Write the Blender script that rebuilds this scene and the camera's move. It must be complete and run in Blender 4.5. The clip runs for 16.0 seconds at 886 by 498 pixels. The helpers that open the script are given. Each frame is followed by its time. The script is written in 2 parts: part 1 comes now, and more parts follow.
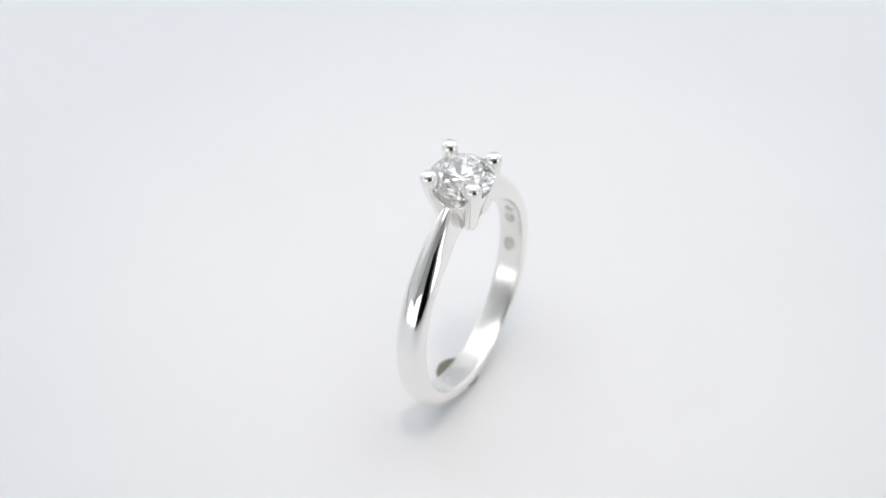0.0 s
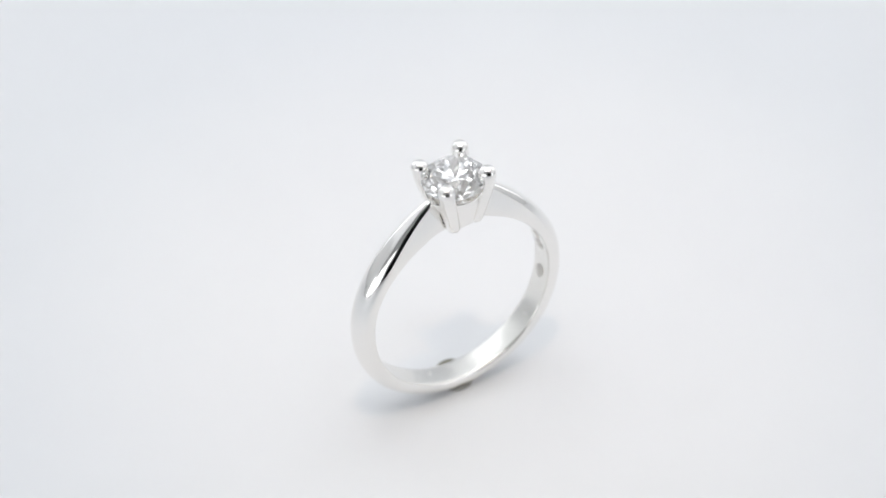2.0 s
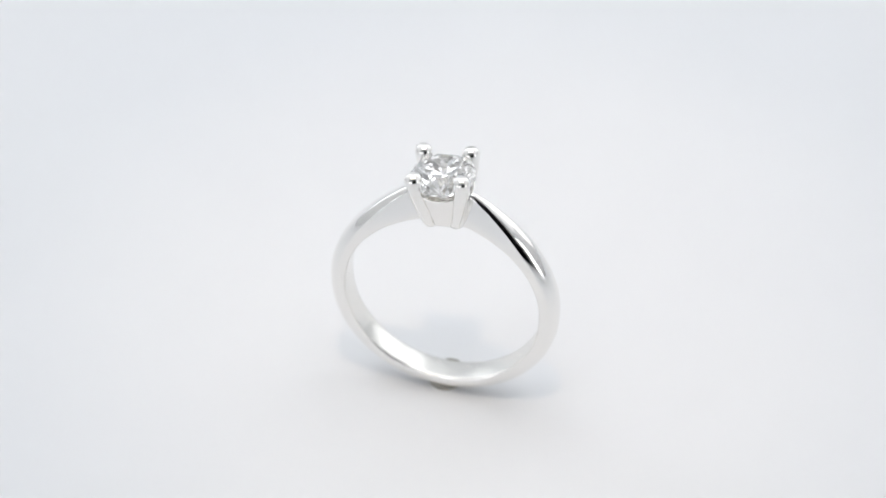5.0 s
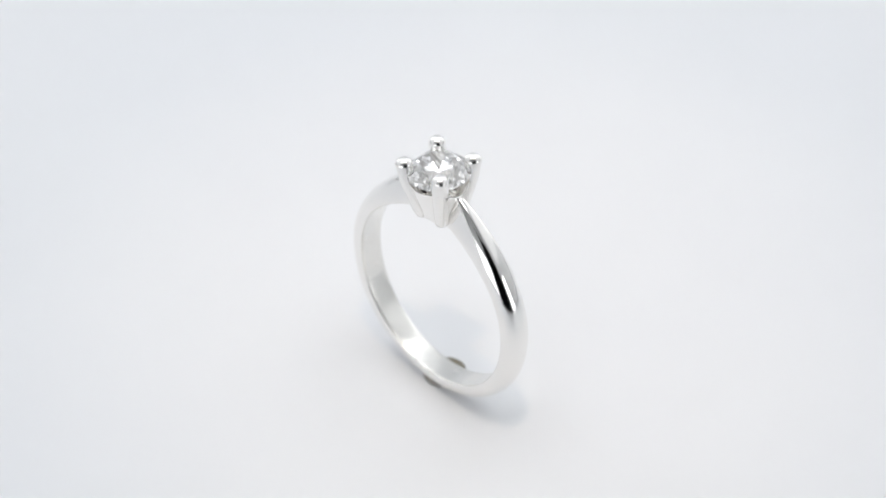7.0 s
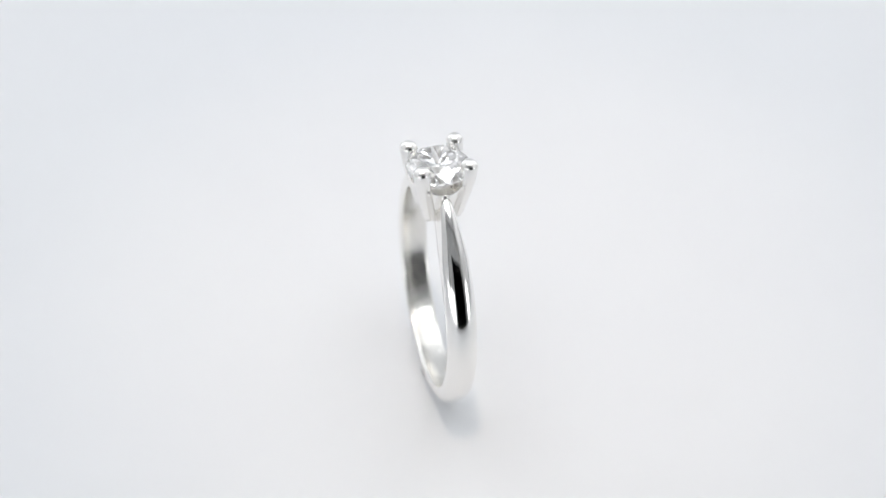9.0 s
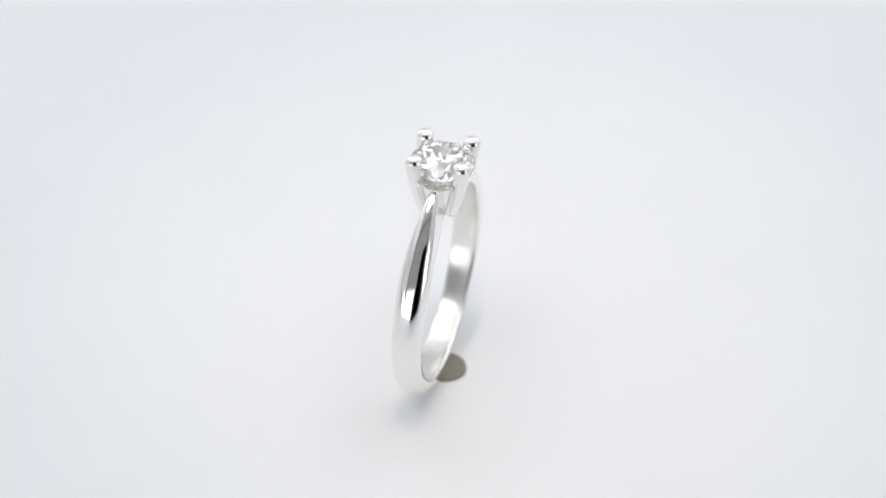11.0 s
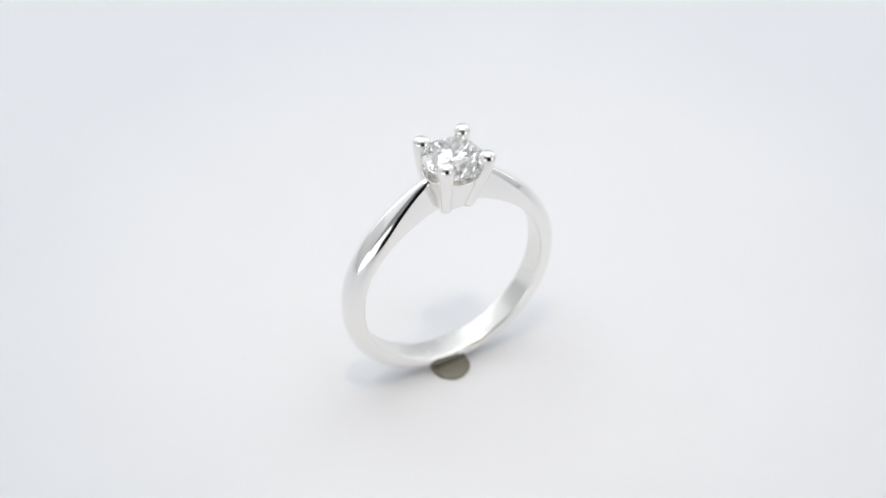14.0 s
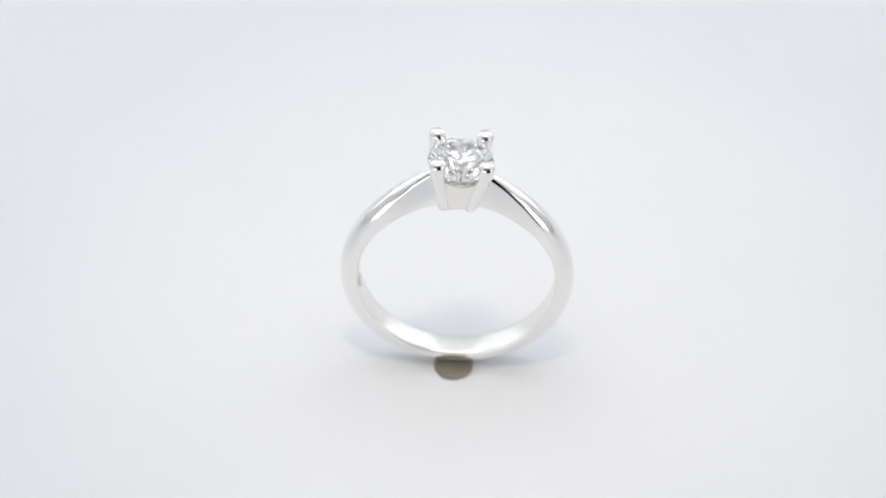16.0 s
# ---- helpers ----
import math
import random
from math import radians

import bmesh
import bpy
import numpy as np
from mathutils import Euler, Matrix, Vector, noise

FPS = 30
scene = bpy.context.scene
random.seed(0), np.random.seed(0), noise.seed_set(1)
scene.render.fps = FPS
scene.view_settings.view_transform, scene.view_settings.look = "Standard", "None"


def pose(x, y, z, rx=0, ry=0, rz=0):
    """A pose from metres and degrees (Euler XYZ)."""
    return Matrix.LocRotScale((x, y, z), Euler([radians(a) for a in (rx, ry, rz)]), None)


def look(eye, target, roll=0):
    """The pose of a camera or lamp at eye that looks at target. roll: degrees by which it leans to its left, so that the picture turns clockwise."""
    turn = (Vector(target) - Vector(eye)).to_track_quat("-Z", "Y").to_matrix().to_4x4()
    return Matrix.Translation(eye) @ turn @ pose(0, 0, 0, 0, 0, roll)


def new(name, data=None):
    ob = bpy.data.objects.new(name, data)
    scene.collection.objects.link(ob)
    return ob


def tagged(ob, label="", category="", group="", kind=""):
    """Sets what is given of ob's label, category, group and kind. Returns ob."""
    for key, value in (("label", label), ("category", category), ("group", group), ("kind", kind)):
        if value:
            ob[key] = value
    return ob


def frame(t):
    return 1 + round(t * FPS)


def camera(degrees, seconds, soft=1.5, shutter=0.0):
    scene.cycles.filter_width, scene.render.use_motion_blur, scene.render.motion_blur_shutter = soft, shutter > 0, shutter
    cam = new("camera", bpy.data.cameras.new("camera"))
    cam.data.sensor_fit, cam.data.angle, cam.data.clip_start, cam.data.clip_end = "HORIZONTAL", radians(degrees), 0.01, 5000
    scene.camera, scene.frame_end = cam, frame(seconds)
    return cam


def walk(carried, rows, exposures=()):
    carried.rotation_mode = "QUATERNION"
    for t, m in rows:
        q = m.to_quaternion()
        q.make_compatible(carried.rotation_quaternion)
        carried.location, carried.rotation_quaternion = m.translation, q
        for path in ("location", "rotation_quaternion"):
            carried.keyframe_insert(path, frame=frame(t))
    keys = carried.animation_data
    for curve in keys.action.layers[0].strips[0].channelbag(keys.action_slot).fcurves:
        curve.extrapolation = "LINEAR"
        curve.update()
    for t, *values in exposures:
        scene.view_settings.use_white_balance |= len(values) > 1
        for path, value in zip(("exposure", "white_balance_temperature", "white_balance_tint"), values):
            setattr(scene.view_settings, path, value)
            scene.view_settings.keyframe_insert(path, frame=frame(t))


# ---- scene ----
# The camera stands still; the ring turns clockwise, its foot set in a little wax.
cam = camera(27.13, 16.0)
EYE = (0.0, -0.11333, 0.11749)
cam_pose = pose(*EYE, 47.74, 0, 0.41) @ pose(0, 0, 0, 0, 0, 0.19)
walk(cam, [(0.0, cam_pose), (16.0, cam_pose)], exposures=[(0.0, 0.94), (16.0, 0.94)])
cam.data.dof.use_dof = True
cam.data.dof.focus_distance, cam.data.dof.aperture_fstop = 0.147, 25.0

MM = 0.001
scene.cycles.max_bounces, scene.cycles.transmission_bounces, scene.cycles.glossy_bounces = 32, 32, 24


def spin(t):
    """Turn of the support about its upright axis, degrees."""
    return 61.07 - 15.214 * t


# ---------------------------------------------------------------- light
world = bpy.data.worlds.new("world")
scene.world = world
world.use_nodes = True
world.node_tree.nodes["Background"].inputs[0].default_value = (0.5, 0.55, 0.62, 1)
world.node_tree.nodes["Background"].inputs[1].default_value = 0.02


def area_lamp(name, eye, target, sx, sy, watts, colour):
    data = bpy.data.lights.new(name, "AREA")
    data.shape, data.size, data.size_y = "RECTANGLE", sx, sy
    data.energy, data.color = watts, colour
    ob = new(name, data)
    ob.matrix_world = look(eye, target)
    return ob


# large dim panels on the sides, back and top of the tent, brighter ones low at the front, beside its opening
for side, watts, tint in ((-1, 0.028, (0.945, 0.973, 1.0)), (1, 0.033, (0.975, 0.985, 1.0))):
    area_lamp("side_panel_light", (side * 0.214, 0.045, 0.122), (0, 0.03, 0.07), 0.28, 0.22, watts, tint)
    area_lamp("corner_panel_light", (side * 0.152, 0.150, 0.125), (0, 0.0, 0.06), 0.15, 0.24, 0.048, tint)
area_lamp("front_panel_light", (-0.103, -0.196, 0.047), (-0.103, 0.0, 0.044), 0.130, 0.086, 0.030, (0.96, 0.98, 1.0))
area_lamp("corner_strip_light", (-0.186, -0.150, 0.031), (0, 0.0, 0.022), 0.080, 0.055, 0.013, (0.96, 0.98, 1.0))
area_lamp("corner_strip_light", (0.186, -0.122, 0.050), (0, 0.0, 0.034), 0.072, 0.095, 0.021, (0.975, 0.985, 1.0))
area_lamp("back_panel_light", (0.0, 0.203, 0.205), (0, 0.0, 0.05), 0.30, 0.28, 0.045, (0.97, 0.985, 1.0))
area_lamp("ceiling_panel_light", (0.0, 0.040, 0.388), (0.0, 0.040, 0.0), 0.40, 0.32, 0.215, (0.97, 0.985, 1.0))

key = bpy.data.lights.new("key_spot", "SPOT")
key.energy, key.color = 0.36, (1.0, 0.79, 0.60)
key.spot_size, key.spot_blend, key.shadow_soft_size = radians(17), 1.0, 0.005
# four added fill spots brighten the middle, standing in for the lens's vignetting
for sx, sy in ((-1, -1), (1, -1), (-1, 1), (1, 1)):
    top = bpy.data.lights.new("centre_fill_spot", "SPOT")
    top.energy, top.color = 1.35, (0.97, 0.985, 1.0)
    top.spot_size, top.spot_blend, top.shadow_soft_size = radians(14), 1.0, 0.11
    top_ob = new("centre_fill_spot", top)
    top_ob.matrix_world = look((sx * 0.12, 0.035 + sy * 0.10, 0.372), (0.004, 0.030, 0.0))
key_ob = new("key_spot", key)
key_ob.matrix_world = look((-0.0085, -0.0695, 0.34), (0.004, 0.006, 0.0))


# ---------------------------------------------------------------- materials
def material(name, colour, rough, metal=0.0):
    m = bpy.data.materials.new(name)
    m.use_nodes = True
    b = m.node_tree.nodes["Principled BSDF"]
    b.inputs["Base Color"].default_value = (*colour, 1)
    b.inputs["Roughness"].default_value = rough
    b.inputs["Metallic"].default_value = metal
    return m, m.node_tree.nodes, m.node_tree.links, b


def add_noise(m, nodes, links, scale, detail=4):
    co = nodes.new("ShaderNodeTexCoord")
    n = nodes.new("ShaderNodeTexNoise")
    n.inputs["Scale"].default_value = scale
    n.inputs["Detail"].default_value = detail
    links.new(co.outputs["Object"], n.inputs["Vector"])
    return n


def ramp_between(nodes, links, src, socket, a, b, lo=0.3, hi=0.7):
    r = nodes.new("ShaderNodeMapRange")
    r.inputs["From Min"].default_value, r.inputs["From Max"].default_value = lo, hi
    r.inputs["To Min"].default_value, r.inputs["To Max"].default_value = a, b
    links.new(src, r.inputs["Value"])
    links.new(r.outputs["Result"], socket)


def bump(nodes, links, src, bsdf, strength, distance):
    n = nodes.new("ShaderNodeBump")
    n.inputs["Strength"].default_value = strength
    n.inputs["Distance"].default_value = distance
    links.new(src, n.inputs["Height"])
    links.new(n.outputs["Normal"], bsdf.inputs["Normal"])


def colour_mix(nodes, links, src, bsdf, c1, c2, lo=0.35, hi=0.65):
    r = nodes.new("ShaderNodeValToRGB")
    r.color_ramp.elements[0].position, r.color_ramp.elements[1].position = lo, hi
    r.color_ramp.elements[0].color, r.color_ramp.elements[1].color = (*c1, 1), (*c2, 1)
    links.new(src, r.inputs["Fac"])
    links.new(r.outputs["Color"], bsdf.inputs["Base Color"])


def add_gloss(b):
    """A thin clear plating that keeps small lamps sharp on a softer metal."""
    b.inputs["Coat Weight"].default_value, b.inputs["Coat Roughness"].default_value = 0.5, 0.06


def make_white_gold(name, lo, hi):
    m, nodes, links, b = material(name, (0.905, 0.892, 0.872), 0.05, 1.0)
    fine = add_noise(m, nodes, links, 900, 6)
    ramp_between(nodes, links, fine.outputs["Fac"], b.inputs["Roughness"], lo, hi)
    broad = add_noise(m, nodes, links, 260, 2)
    bump(nodes, links, broad.outputs["Fac"], b, 0.08, 0.00006)
    return m


def make_satin_gold():
    m, nodes, links, b = material("satin_white_gold", (0.82, 0.81, 0.78), 0.24, 1.0)
    fine = add_noise(m, nodes, links, 1200, 6)
    ramp_between(nodes, links, fine.outputs["Fac"], b.inputs["Roughness"], 0.19, 0.28)
    add_gloss(b)
    return m


def make_diamond():
    m = bpy.data.materials.new("diamond")
    m.use_nodes = True
    nodes, links = m.node_tree.nodes, m.node_tree.links
    nodes.remove(nodes["Principled BSDF"])
    g = nodes.new("ShaderNodeBsdfGlass")
    g.inputs["Color"].default_value, g.inputs["Roughness"].default_value, g.inputs["IOR"].default_value = (1, 1, 1, 1), 0.0, 2.417
    links.new(g.outputs[0], nodes["Material Output"].inputs["Surface"])
    return m


def make_paper():
    m, nodes, links, b = material("white_paper", (0.77, 0.77, 0.77), 0.55)
    broad = add_noise(m, nodes, links, 14, 3)
    colour_mix(nodes, links, broad.outputs["Fac"], b, (0.745, 0.756, 0.778), (0.771, 0.780, 0.796))
    fine = add_noise(m, nodes, links, 1500, 5)
    bump(nodes, links, fine.outputs["Fac"], b, 0.12, 0.00004)
    return m


def make_fabric(name, a, c):
    m, nodes, links, b = material(name, a, 0.8)
    broad = add_noise(m, nodes, links, 9, 3)
    colour_mix(nodes, links, broad.outputs["Fac"], b, a, c)
    fine = add_noise(m, nodes, links, 900, 2)
    bump(nodes, links, fine.outputs["Fac"], b, 0.2, 0.0002)
    return m


def make_dark(name, c1, c2, rough, scale):
    m, nodes, links, b = material(name, c1, rough)
    n = add_noise(m, nodes, links, scale, 5)
    colour_mix(nodes, links, n.outputs["Fac"], b, c1, c2)
    return m


def make_wax():
    """Grey-brown on its thick side, paler where it is pressed out thin."""
    m, nodes, links, b = material("fixing_wax", (0.30, 0.27, 0.22), 0.12)
    b.inputs["Transmission Weight"].default_value, b.inputs["IOR"].default_value = 0.6, 1.45
    n = add_noise(m, nodes, links, 700, 4)
    co = nodes.new("ShaderNodeTexCoord")
    split = nodes.new("ShaderNodeSeparateXYZ")
    links.new(co.outputs["Object"], split.inputs["Vector"])
    side = nodes.new("ShaderNodeMapRange")
    side.inputs["From Min"].default_value, side.inputs["From Max"].default_value = -0.0013, 0.0006
    links.new(split.outputs["Y"], side.inputs["Value"])
    grain = nodes.new("ShaderNodeMath")
    grain.operation = "MULTIPLY_ADD"
    grain.inputs[1].default_value, grain.inputs[2].default_value = 0.5, -0.25
    links.new(n.outputs["Fac"], grain.inputs[0])
    both = nodes.new("ShaderNodeMath")
    both.operation = "ADD"
    links.new(side.outputs["Result"], both.inputs[0])
    links.new(grain.outputs["Value"], both.inputs[1])
    colour_mix(nodes, links, both.outputs["Value"], b, (0.86, 0.83, 0.76), (0.42, 0.395, 0.31), 0.1, 0.9)
    bump(nodes, links, n.outputs["Fac"], b, 0.25, 0.0001)
    return m


GOLD = make_white_gold("polished_white_gold", 0.05, 0.12)
CLAW = make_white_gold("worn_white_gold", 0.14, 0.24)
add_gloss(CLAW.node_tree.nodes["Principled BSDF"])
SATIN = make_satin_gold()
DIAMOND = make_diamond()
PAPER = make_paper()
FABRIC = make_fabric("white_tent_fabric", (0.79, 0.795, 0.80), (0.84, 0.84, 0.835))
GREY_FABRIC = make_fabric("grey_tent_fabric", (0.30, 0.305, 0.31), (0.36, 0.36, 0.355))
TABLE = make_dark("dark_table", (0.030, 0.026, 0.024), (0.045, 0.040, 0.036), 0.5, 30)
ROOM = make_dark("dark_room_paint", (0.020, 0.020, 0.021), (0.030, 0.029, 0.028), 0.8, 4)
WAX = make_wax()
ENGRAVED = make_dark("engraved_metal", (0.60, 0.58, 0.55), (0.74, 0.72, 0.69), 0.34, 3000)
ENGRAVED.node_tree.nodes["Principled BSDF"].inputs["Metallic"].default_value = 1.0


# ---------------------------------------------------------------- mesh helpers
def mesh_object(name, bm, mat, parent=None, label="", smooth=True):
    bmesh.ops.recalc_face_normals(bm, faces=bm.faces[:])
    for f in bm.faces:
        f.smooth = smooth
    me = bpy.data.meshes.new(name)
    bm.to_mesh(me)
    bm.free()
    me.materials.append(mat)
    ob = new(name, me)
    if parent is not None:
        ob.parent = parent
    if label:
        ob["label"] = label
    return ob


def part(name, bm, mat, parent, label="", smooth=True):
    return mesh_object(name, bm, mat, parent, label, smooth)


def box(bm, x0, x1, y0, y1, z0, z1):
    r = bmesh.ops.create_cube(bm, size=1)
    for v in r["verts"]:
        v.co = ((x0 + x1) / 2 + v.co.x * (x1 - x0), (y0 + y1) / 2 + v.co.y * (y1 - y0), (z0 + z1) / 2 + v.co.z * (z1 - z0))
    return r["verts"]


def loft(bm, rings, closed=False, caps=True):
    """Skin a run of equal vertex loops."""
    loops = [[bm.verts.new(Vector(c) * MM) for c in ring] for ring in rings]
    n = len(loops[0])
    pairs = list(zip(loops, loops[1:]))
    if closed:
        pairs.append((loops[-1], loops[0]))
    for a, b in pairs:
        for i in range(n):
            bm.faces.new((a[i], a[(i + 1) % n], b[(i + 1) % n], b[i]))
    if caps and not closed:
        bm.faces.new(loops[0][::-1])
        bm.faces.new(loops[-1])
    return loops


def table_value(rows, x):
    """Smooth curve through the rows, with no overshoot."""
    n = len(rows)
    slope = [(rows[i + 1][1] - rows[i][1]) / (rows[i + 1][0] - rows[i][0]) for i in range(n - 1)]
    m = [slope[0]] + [0.0 if a * b <= 0 else 2 * a * b / (a + b) for a, b in zip(slope, slope[1:])] + [slope[-1]]
    for i in range(n - 1):
        (x0, y0), (x1, y1) = rows[i], rows[i + 1]
        if x <= x1 or i == n - 2:
            w = x1 - x0
            k = min(1.0, max(0.0, (x - x0) / w))
            return (y0 * (1 + 2 * k) * (1 - k) ** 2 + w * m[i] * k * (1 - k) ** 2
                    + y1 * k * k * (3 - 2 * k) + w * m[i + 1] * k * k * (k - 1))


# ---------------------------------------------------------------- setting
def build_setting():
    bm = bmesh.new()
    box(bm, -0.75, 0.75, -0.75, 0.75, -0.04, -0.002)
    tagged(mesh_object("floor", bm, TABLE, smooth=False), "dark matt tabletop under the white sheet", "table top", kind="structure")

    # white sheet: flat under the ring, curving up at the back
    bm = bmesh.new()
    prof = [(-0.199, 0.0), (-0.075, 0.0), (-0.03, 0.0), (0.0, 0.0), (0.06, 0.0), (0.12, 0.0)]
    for i in range(1, 13):
        a = math.pi / 2 * i / 12
        prof.append((0.12 + 0.09 * math.sin(a), 0.09 - 0.09 * math.cos(a)))
    prof.append((0.21, 0.38))
    for (y0, z0), (y1, z1) in zip(prof, prof[1:]):
        vs = [bm.verts.new(c) for c in ((-0.218, y0, z0), (0.218, y0, z0), (0.218, y1, z1), (-0.218, y1, z1))]
        bm.faces.new(vs)
    bmesh.ops.remove_doubles(bm, verts=bm.verts[:], dist=1e-6)
    sheet = mesh_object("backdrop", bm, PAPER)
    solid = sheet.modifiers.new("thickness", "SOLIDIFY")
    solid.thickness, solid.offset = 0.0015, -1.0 if sheet.data.polygons[0].normal.z > 0 else 1.0
    tagged(sheet, "seamless matt white paper sheet curving up behind", "backdrop", kind="structure")

    for nm, ex, what in (
        ("wall_left", (-0.226, -0.220, -0.20, 0.23, -0.002, 0.39), "white fabric side of the light tent"),
        ("wall_right", (0.220, 0.226, -0.20, 0.23, -0.002, 0.39), "white fabric side of the light tent"),
        ("wall_back", (-0.220, 0.220, 0.222, 0.228, -0.002, 0.39), "white fabric back of the light tent"),
        ("wall_front_left", (-0.220, -0.018, -0.206, -0.200, -0.002, 0.39), "grey fabric front flap of the light tent"),
        ("wall_front_right", (0.150, 0.220, -0.206, -0.200, -0.002, 0.39), "grey fabric front flap of the light tent"),
        ("wall_front_top", (-0.018, 0.150, -0.206, -0.200, 0.21, 0.39), "grey fabric strip over the tent opening"),
        ("ceiling", (-0.226, 0.226, -0.206, 0.228, 0.392, 0.398), "white fabric top of the light tent"),
    ):
        bm = bmesh.new()
        box(bm, *ex)
        tagged(mesh_object(nm, bm, GREY_FABRIC if "front" in nm else FABRIC, smooth=False), what, "tent wall", kind="structure")

    for nm, ex in (
        ("wall_room_left", (-0.80, -0.75, -0.80, 0.80, -0.04, 0.9)),
        ("wall_room_right", (0.75, 0.80, -0.80, 0.80, -0.04, 0.9)),
        ("wall_room_front", (-0.75, 0.75, -0.80, -0.75, -0.04, 0.9)),
        ("wall_room_back", (-0.75, 0.75, 0.75, 0.80, -0.04, 0.9)),
        ("ceiling_room", (-0.80, 0.80, -0.80, 0.80, 0.902, 0.94)),
    ):
        bm = bmesh.new()
        box(bm, *ex)
        tagged(mesh_object(nm, bm, ROOM, smooth=False), "plain dark wall of the unlit room", "wall", kind="structure")


# ---------------------------------------------------------------- the ring, in millimetres round its centre
BORE = 8.4
CREST = [(0, 9.2), (9.4, 9.3), (10.4, 11.60), (12.5, 11.56), (15, 11.42), (29, 10.66), (44, 10.18), (62, 9.98), (80, 9.97), (180, 10.0)]
TOP_WIDTH = [(0, 0.8), (11, 0.80), (15, 1.02), (26, 1.62), (38, 2.15), (54, 2.45), (90, 2.5), (140, 2.4), (180, 2.36)]
SIDE_DROP = [(0, 0.28), (15, 0.34), (30, 0.50), (50, 0.72), (75, 0.90), (100, 1.02), (180, 1.06)]
BORE_WIDTH = [(0, 1.5), (11, 1.55), (30, 2.1), (50, 2.35), (180, 2.35)]


def stretch(deg):
    """The band is a little longer than round, towards its foot."""
    return 0.46 * max(0.0, -math.cos(radians(deg))) ** 1.4


def shank_section(deg):
    a, more = abs(deg), stretch(deg)
    ro, wt = table_value(CREST, a), table_value(TOP_WIDTH, a) / 2
    rs, wi = ro - table_value(SIDE_DROP, a), table_value(BORE_WIDTH, a) / 2
    pts = [((wi - 0.10) * k / 5, BORE + 0.04 * (k / 5) ** 2) for k in range(-5, 6)]
    pts += [(wi - 0.03, BORE + 0.10), (wi, BORE + 0.17)]
    pts += [(wi + (wt - wi) * k, BORE + 0.17 + (rs - BORE - 0.17) * k) for k in (0.33, 0.66, 0.97)]
    # the flattened crown of the shoulders meets their flat sides at an edge, which fades out down the band
    edge = min(1.0, max(0.0, (82 - a) / 40))
    for i in range(0, 33):
        t = math.pi * i / 32
        u = math.cos(t)
        pts.append((wt * u, rs + (ro - rs) * (edge * (1 - abs(u) ** 3.0) + (1 - edge) * math.sin(t))))
    pts += [(-(wi + (wt - wi) * k), BORE + 0.17 + (rs - BORE - 0.17) * k) for k in (0.97, 0.66, 0.33)]
    pts += [(-wi, BORE + 0.17), (-wi + 0.03, BORE + 0.10)]
    s, c = math.sin(radians(deg)), math.cos(radians(deg))
    return [((r + more) * s, y, (r + more) * c) for y, r in pts]


def build_shank(ring):
    bm = bmesh.new()
    half = [0.25 + 0.5 * i for i in range(44)] + [22.5 + 1.5 * i for i in range(105)]
    turns = [-a for a in reversed(half)] + half
    loft(bm, [shank_section(a) for a in turns], closed=True)
    ob = part("shank", bm, GOLD, ring, "polished white gold band with tapered shoulders")
    # the inside of the band is finished more softly
    ob.data.materials.append(SATIN)
    for p in ob.data.polygons:
        turn = math.degrees(math.atan2(p.center.x, p.center.z))
        if math.hypot(p.center.x, p.center.z) < (BORE + 0.09 + stretch(turn)) * MM:
            p.material_index = 1
    return ob


def build_hallmark(ring, deg, half_deg, half_w, y0):
    """A struck mark inside the band: an oval rim round two worn bars."""
    bm = bmesh.new()

    def at(a, y, r):
        s, c = math.sin(radians(deg + a)), math.cos(radians(deg + a))
        return bm.verts.new(Vector((r * s, y0 + y, r * c)) * MM)

    n = 28
    loops = []
    for k, lift in ((1.0, 0.0), (0.96, 0.03), (0.80, 0.03), (0.76, 0.0)):
        loops.append([at(half_deg * k * math.cos(2 * math.pi * i / n), half_w * k * math.sin(2 * math.pi * i / n), BORE - 0.005 - lift) for i in range(n)])
    for a, b in zip(loops, loops[1:]):
        for i in range(n):
            bm.faces.new((a[i], a[(i + 1) % n], b[(i + 1) % n], b[i]))
    for off in (-0.32, 0.28):
        a0, a1 = half_deg * (off - 0.16), half_deg * (off + 0.16)
        low = [at(a, y, BORE - 0.005) for a, y in ((a0, -half_w * 0.5), (a1, -half_w * 0.55), (a1, half_w * 0.5), (a0, half_w * 0.55))]
        top = [at(a, y, BORE - 0.03) for a, y in ((a0 * 0.95, -half_w * 0.45), (a1 * 0.95, -half_w * 0.5), (a1 * 0.95, half_w * 0.45), (a0 * 0.95, half_w * 0.5))]
        bm.faces.new(top)
        for i in range(4):
            bm.faces.new((low[i], low[(i + 1) % 4], top[(i + 1) % 4], top[i]))
    return part("hallmark", bm, ENGRAVED, ring, "worn grey struck mark inside the band")


HEAD = Matrix.Translation((0, 0, 11.5)) @ Euler((radians(0.1), radians(-3.8), radians(3.5))).to_matrix().to_4x4() @ Matrix.Translation((0, 0, -11.5))


def head_pts(pts):
    return [tuple(HEAD @ Vector(p)) for p in pts]


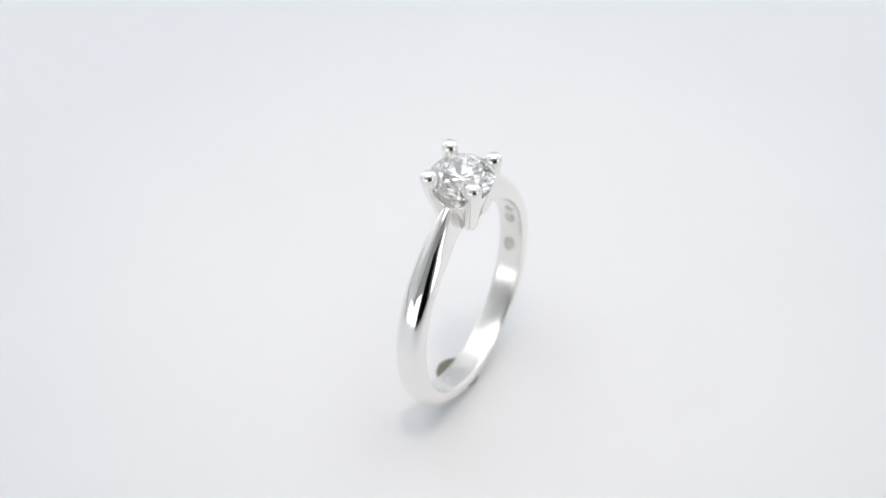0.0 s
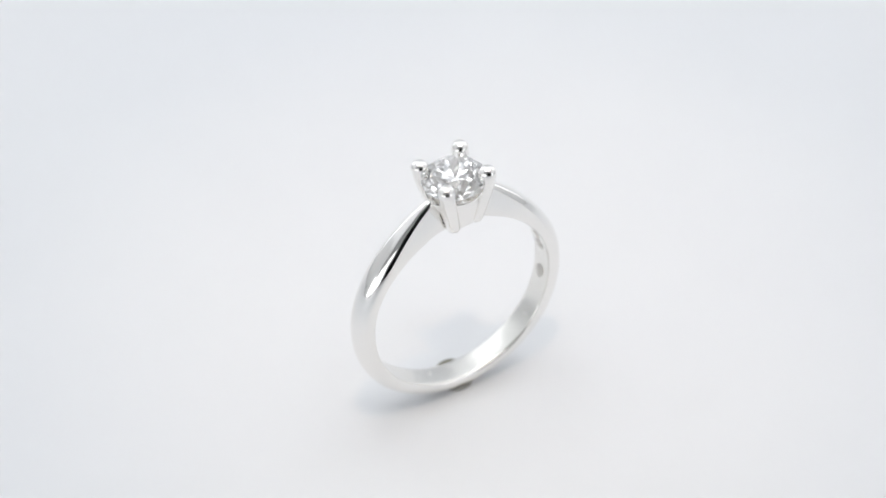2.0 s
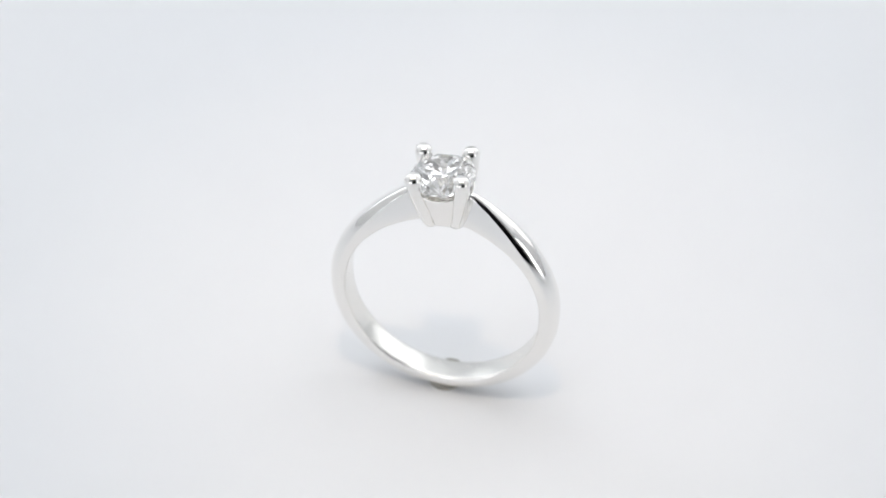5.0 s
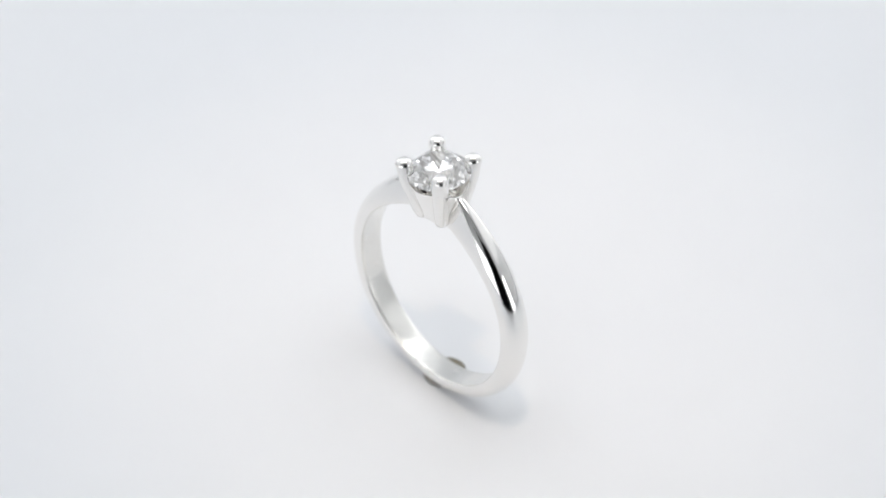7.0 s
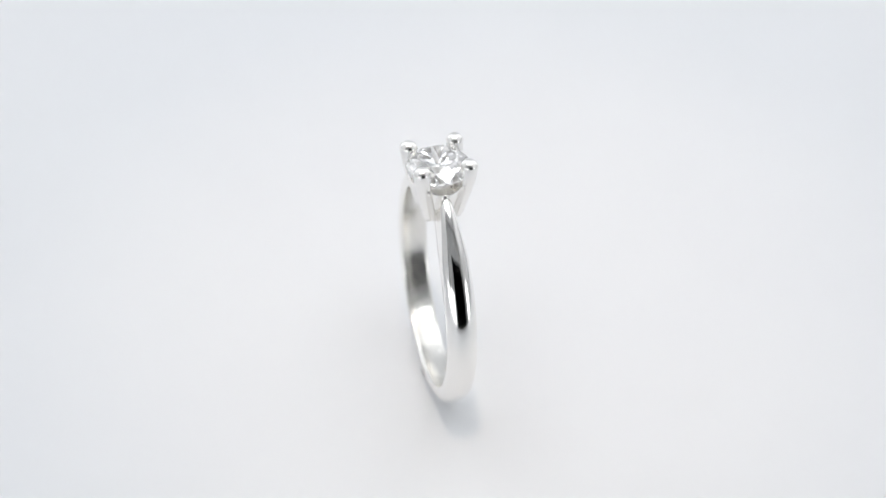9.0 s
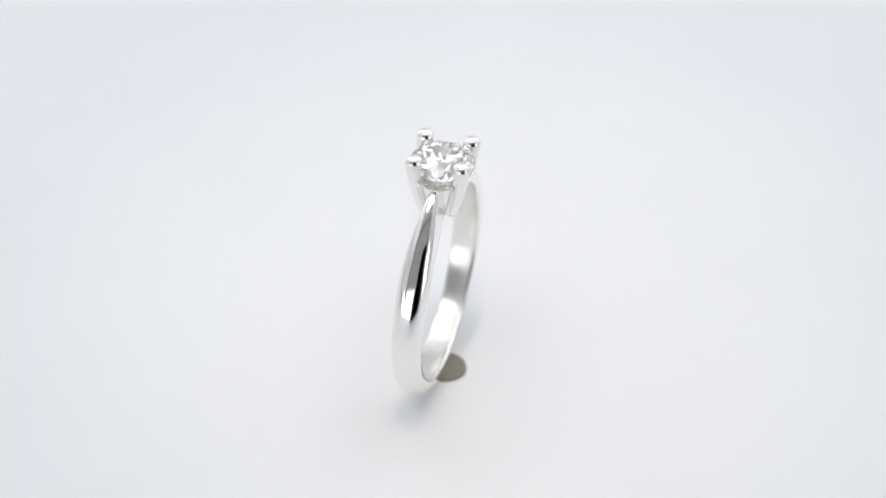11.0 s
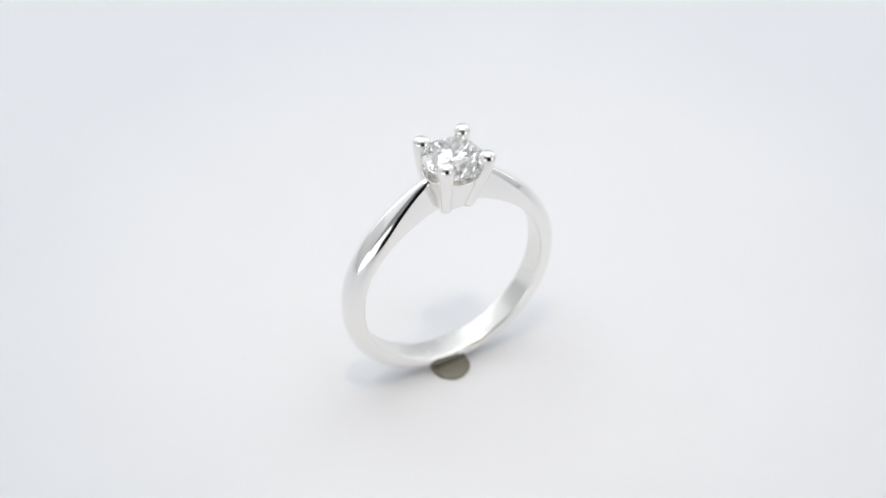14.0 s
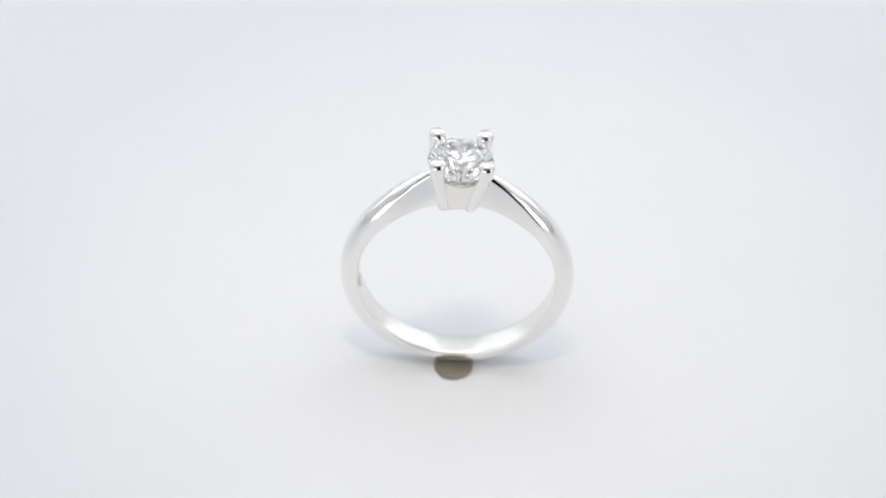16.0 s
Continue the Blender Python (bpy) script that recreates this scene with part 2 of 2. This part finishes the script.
def build_prong(ring, sx, sy):
    """A claw that leans outwards, ending in a round bead."""
    bm = bmesh.new()
    d = Vector((sx, sy, 0)).normalized()
    side = Vector((-d.y, d.x, 0))
    path = [(1.44, 8.30, 0.10), (1.48, 8.34, 0.36), (1.55, 8.46, 0.52), (1.66, 8.8, 0.60), (1.95, 9.8, 0.63), (2.32, 11.0, 0.66), (2.62, 12.2, 0.69), (2.72, 12.9, 0.70)]
    rings = []
    for r, z, w in path:
        rings.append([tuple(d * (r + w * 0.92 * math.cos(t)) + side * (w * math.sin(t)) + Vector((0, 0, z))) for t in [2 * math.pi * i / 20 for i in range(20)]])
    bead = Vector((2.75 * d.x, 2.75 * d.y, 13.47))
    for k in range(1, 10):
        a = (math.pi / 2 - 0.02) * (k - 1) / 8
        rr, zz = 0.71 * math.cos(a), 0.66 * math.sin(a)
        rings.append([tuple(bead + d * (rr * 1.05 * math.cos(t)) + side * (rr * math.sin(t)) + Vector((0, 0, zz))) for t in [2 * math.pi * i / 20 for i in range(20)]])
    loft(bm, [head_pts(r) for r in rings])
    return part("prong", bm, CLAW, ring, "white gold claw with a rounded bead tip")


def build_basket(ring):
    """The cup between the claws, square at the foot and round at the rim."""
    bm = bmesh.new()
    n = 96

    def loop(half, squareness, z, scoop=0.0):
        # the rim is scooped out between the claws, more deeply over the shoulders
        pts = []
        for i in range(n):
            t = 2 * math.pi * i / n
            c, s = math.cos(t), math.sin(t)
            q = (abs(c) ** squareness + abs(s) ** squareness) ** (-1 / squareness)
            off = abs((math.degrees(t) + 45) % 90 - 45) / 45
            deep = 0.80 if abs(c) > abs(s) else 0.36
            pts.append((half * q * c, half * q * s, z - scoop * deep * (1 - off ** 2.4)))
        return pts

    rings = [loop(1.02, 4.0, 8.62), loop(1.36, 4.0, 8.48), loop(1.38, 4.0, 8.49), loop(1.40, 4.0, 8.56), loop(1.62, 3.6, 9.3), loop(1.92, 2.9, 10.3), loop(2.30, 2.4, 11.62, 0.62),
             loop(2.42, 2.2, 12.05, 0.95), loop(2.445, 2.15, 12.13, 1.0), loop(2.43, 2.1, 12.17, 1.0), loop(2.38, 2.05, 12.18, 1.0), loop(2.28, 2.0, 12.10, 1.0), loop(1.80, 2.1, 10.9), loop(1.35, 2.6, 9.9), loop(1.04, 3.5, 9.1)]
    loft(bm, [head_pts(r) for r in rings], closed=True)
    return part("basket", bm, GOLD, ring, "white gold cup under the stone")


def build_stone(ring):
    """Round brilliant cut."""
    bm = bmesh.new()
    R, g, up, down, th = 2.70, 12.62, 0.90, 2.33, 0.05

    def pt(r, deg, z):
        return bm.verts.new((HEAD @ Vector((r * math.cos(radians(deg)), r * math.sin(radians(deg)), g + z))) * MM)

    T = [pt(0.57 * R, 45 * k, up + th) for k in range(8)]
    M = [pt(0.80 * R, 45 * k + 22.5, th + up * 0.606) for k in range(8)]
    G = [pt(R, 22.5 * k, th) for k in range(16)]
    B = [pt(R, 22.5 * k, -th) for k in range(16)]
    L = [pt(0.26 * R, 45 * k + 22.5, -th - down * 0.76) for k in range(8)]
    culet = pt(0, 0, -th - down)
    bm.faces.new(T)
    for k in range(8):
        j, k2 = (k + 1) % 8, (2 * k + 2) % 16
        bm.faces.new((T[k], M[k], T[j]))
        bm.faces.new((T[k], M[k - 1], G[2 * k]))
        bm.faces.new((T[k], G[2 * k], M[k]))
        bm.faces.new((M[k], G[2 * k], G[2 * k + 1]))
        bm.faces.new((M[k], G[2 * k + 1], G[k2]))
        bm.faces.new((L[k], B[2 * k + 1], B[2 * k]))
        bm.faces.new((L[k], B[k2], B[2 * k + 1]))
        bm.faces.new((culet, L[k], B[2 * k]))
        bm.faces.new((culet, B[2 * k], L[k - 1]))
    for k in range(16):
        bm.faces.new((G[k], B[k], B[(k + 1) % 16], G[(k + 1) % 16]))
    return part("diamond", bm, DIAMOND, ring, "clear round brilliant-cut diamond", smooth=False)


def build_ring():
    ring = new("ring")
    tagged(ring, "polished white gold solitaire ring with a round diamond, standing upright", "ring")
    build_shank(ring)
    for sx, sy in ((-1, 1), (1, 1), (1, -1), (-1, -1)):
        build_prong(ring, sx, sy)
    build_basket(ring)
    build_stone(ring)
    for deg, half_deg, half_w, y0 in ((67, 3.4, 0.42, -0.10), (77, 4.2, 0.50, 0.05), (99, 4.6, 0.50, 0.12)):
        build_hallmark(ring, deg, half_deg, half_w, y0)
    return ring


def build_wax():
    """A small flat-topped oval of fixing wax, in which the foot of the band is set."""
    bm = bmesh.new()
    rings = []
    for r, z in ((0.9, 0.01), (1.66, 0.01), (1.75, 0.05), (1.76, 0.13), (1.70, 0.22), (1.56, 0.28), (1.30, 0.31), (0.9, 0.32), (0.4, 0.33), (0.08, 0.33)):
        rings.append([(r * math.cos(t) * (1 + 0.03 * math.sin(3 * t + 1)), 1.10 * r * math.sin(t) * (1 + 0.03 * math.sin(2 * t)), z) for t in [2 * math.pi * i / 48 for i in range(48)]])
    loft(bm, rings)
    return tagged(mesh_object("wax_blob", bm, WAX), "small glossy grey-brown wax blob holding up the ring", "wax blob")


build_setting()
RING = build_ring()
WAX_BLOB = build_wax()


# ---------------------------------------------------------------- what moves
def motions():
    steps = [i * 0.25 for i in range(65)]
    seat = pose(-0.326 * MM, -1.343 * MM, 10.638 * MM, -1.26, 0, 0) @ pose(0, 0, 0, 0, -0.75, 0)
    walk(RING, [(t, pose(0, 0, 0, 0, 0, spin(t)) @ seat) for t in steps])
    blob = pose(-0.16 * MM, -0.66 * MM, 0)
    walk(WAX_BLOB, [(t, pose(0, 0, 0, 0, 0, spin(t)) @ blob) for t in steps])


motions()
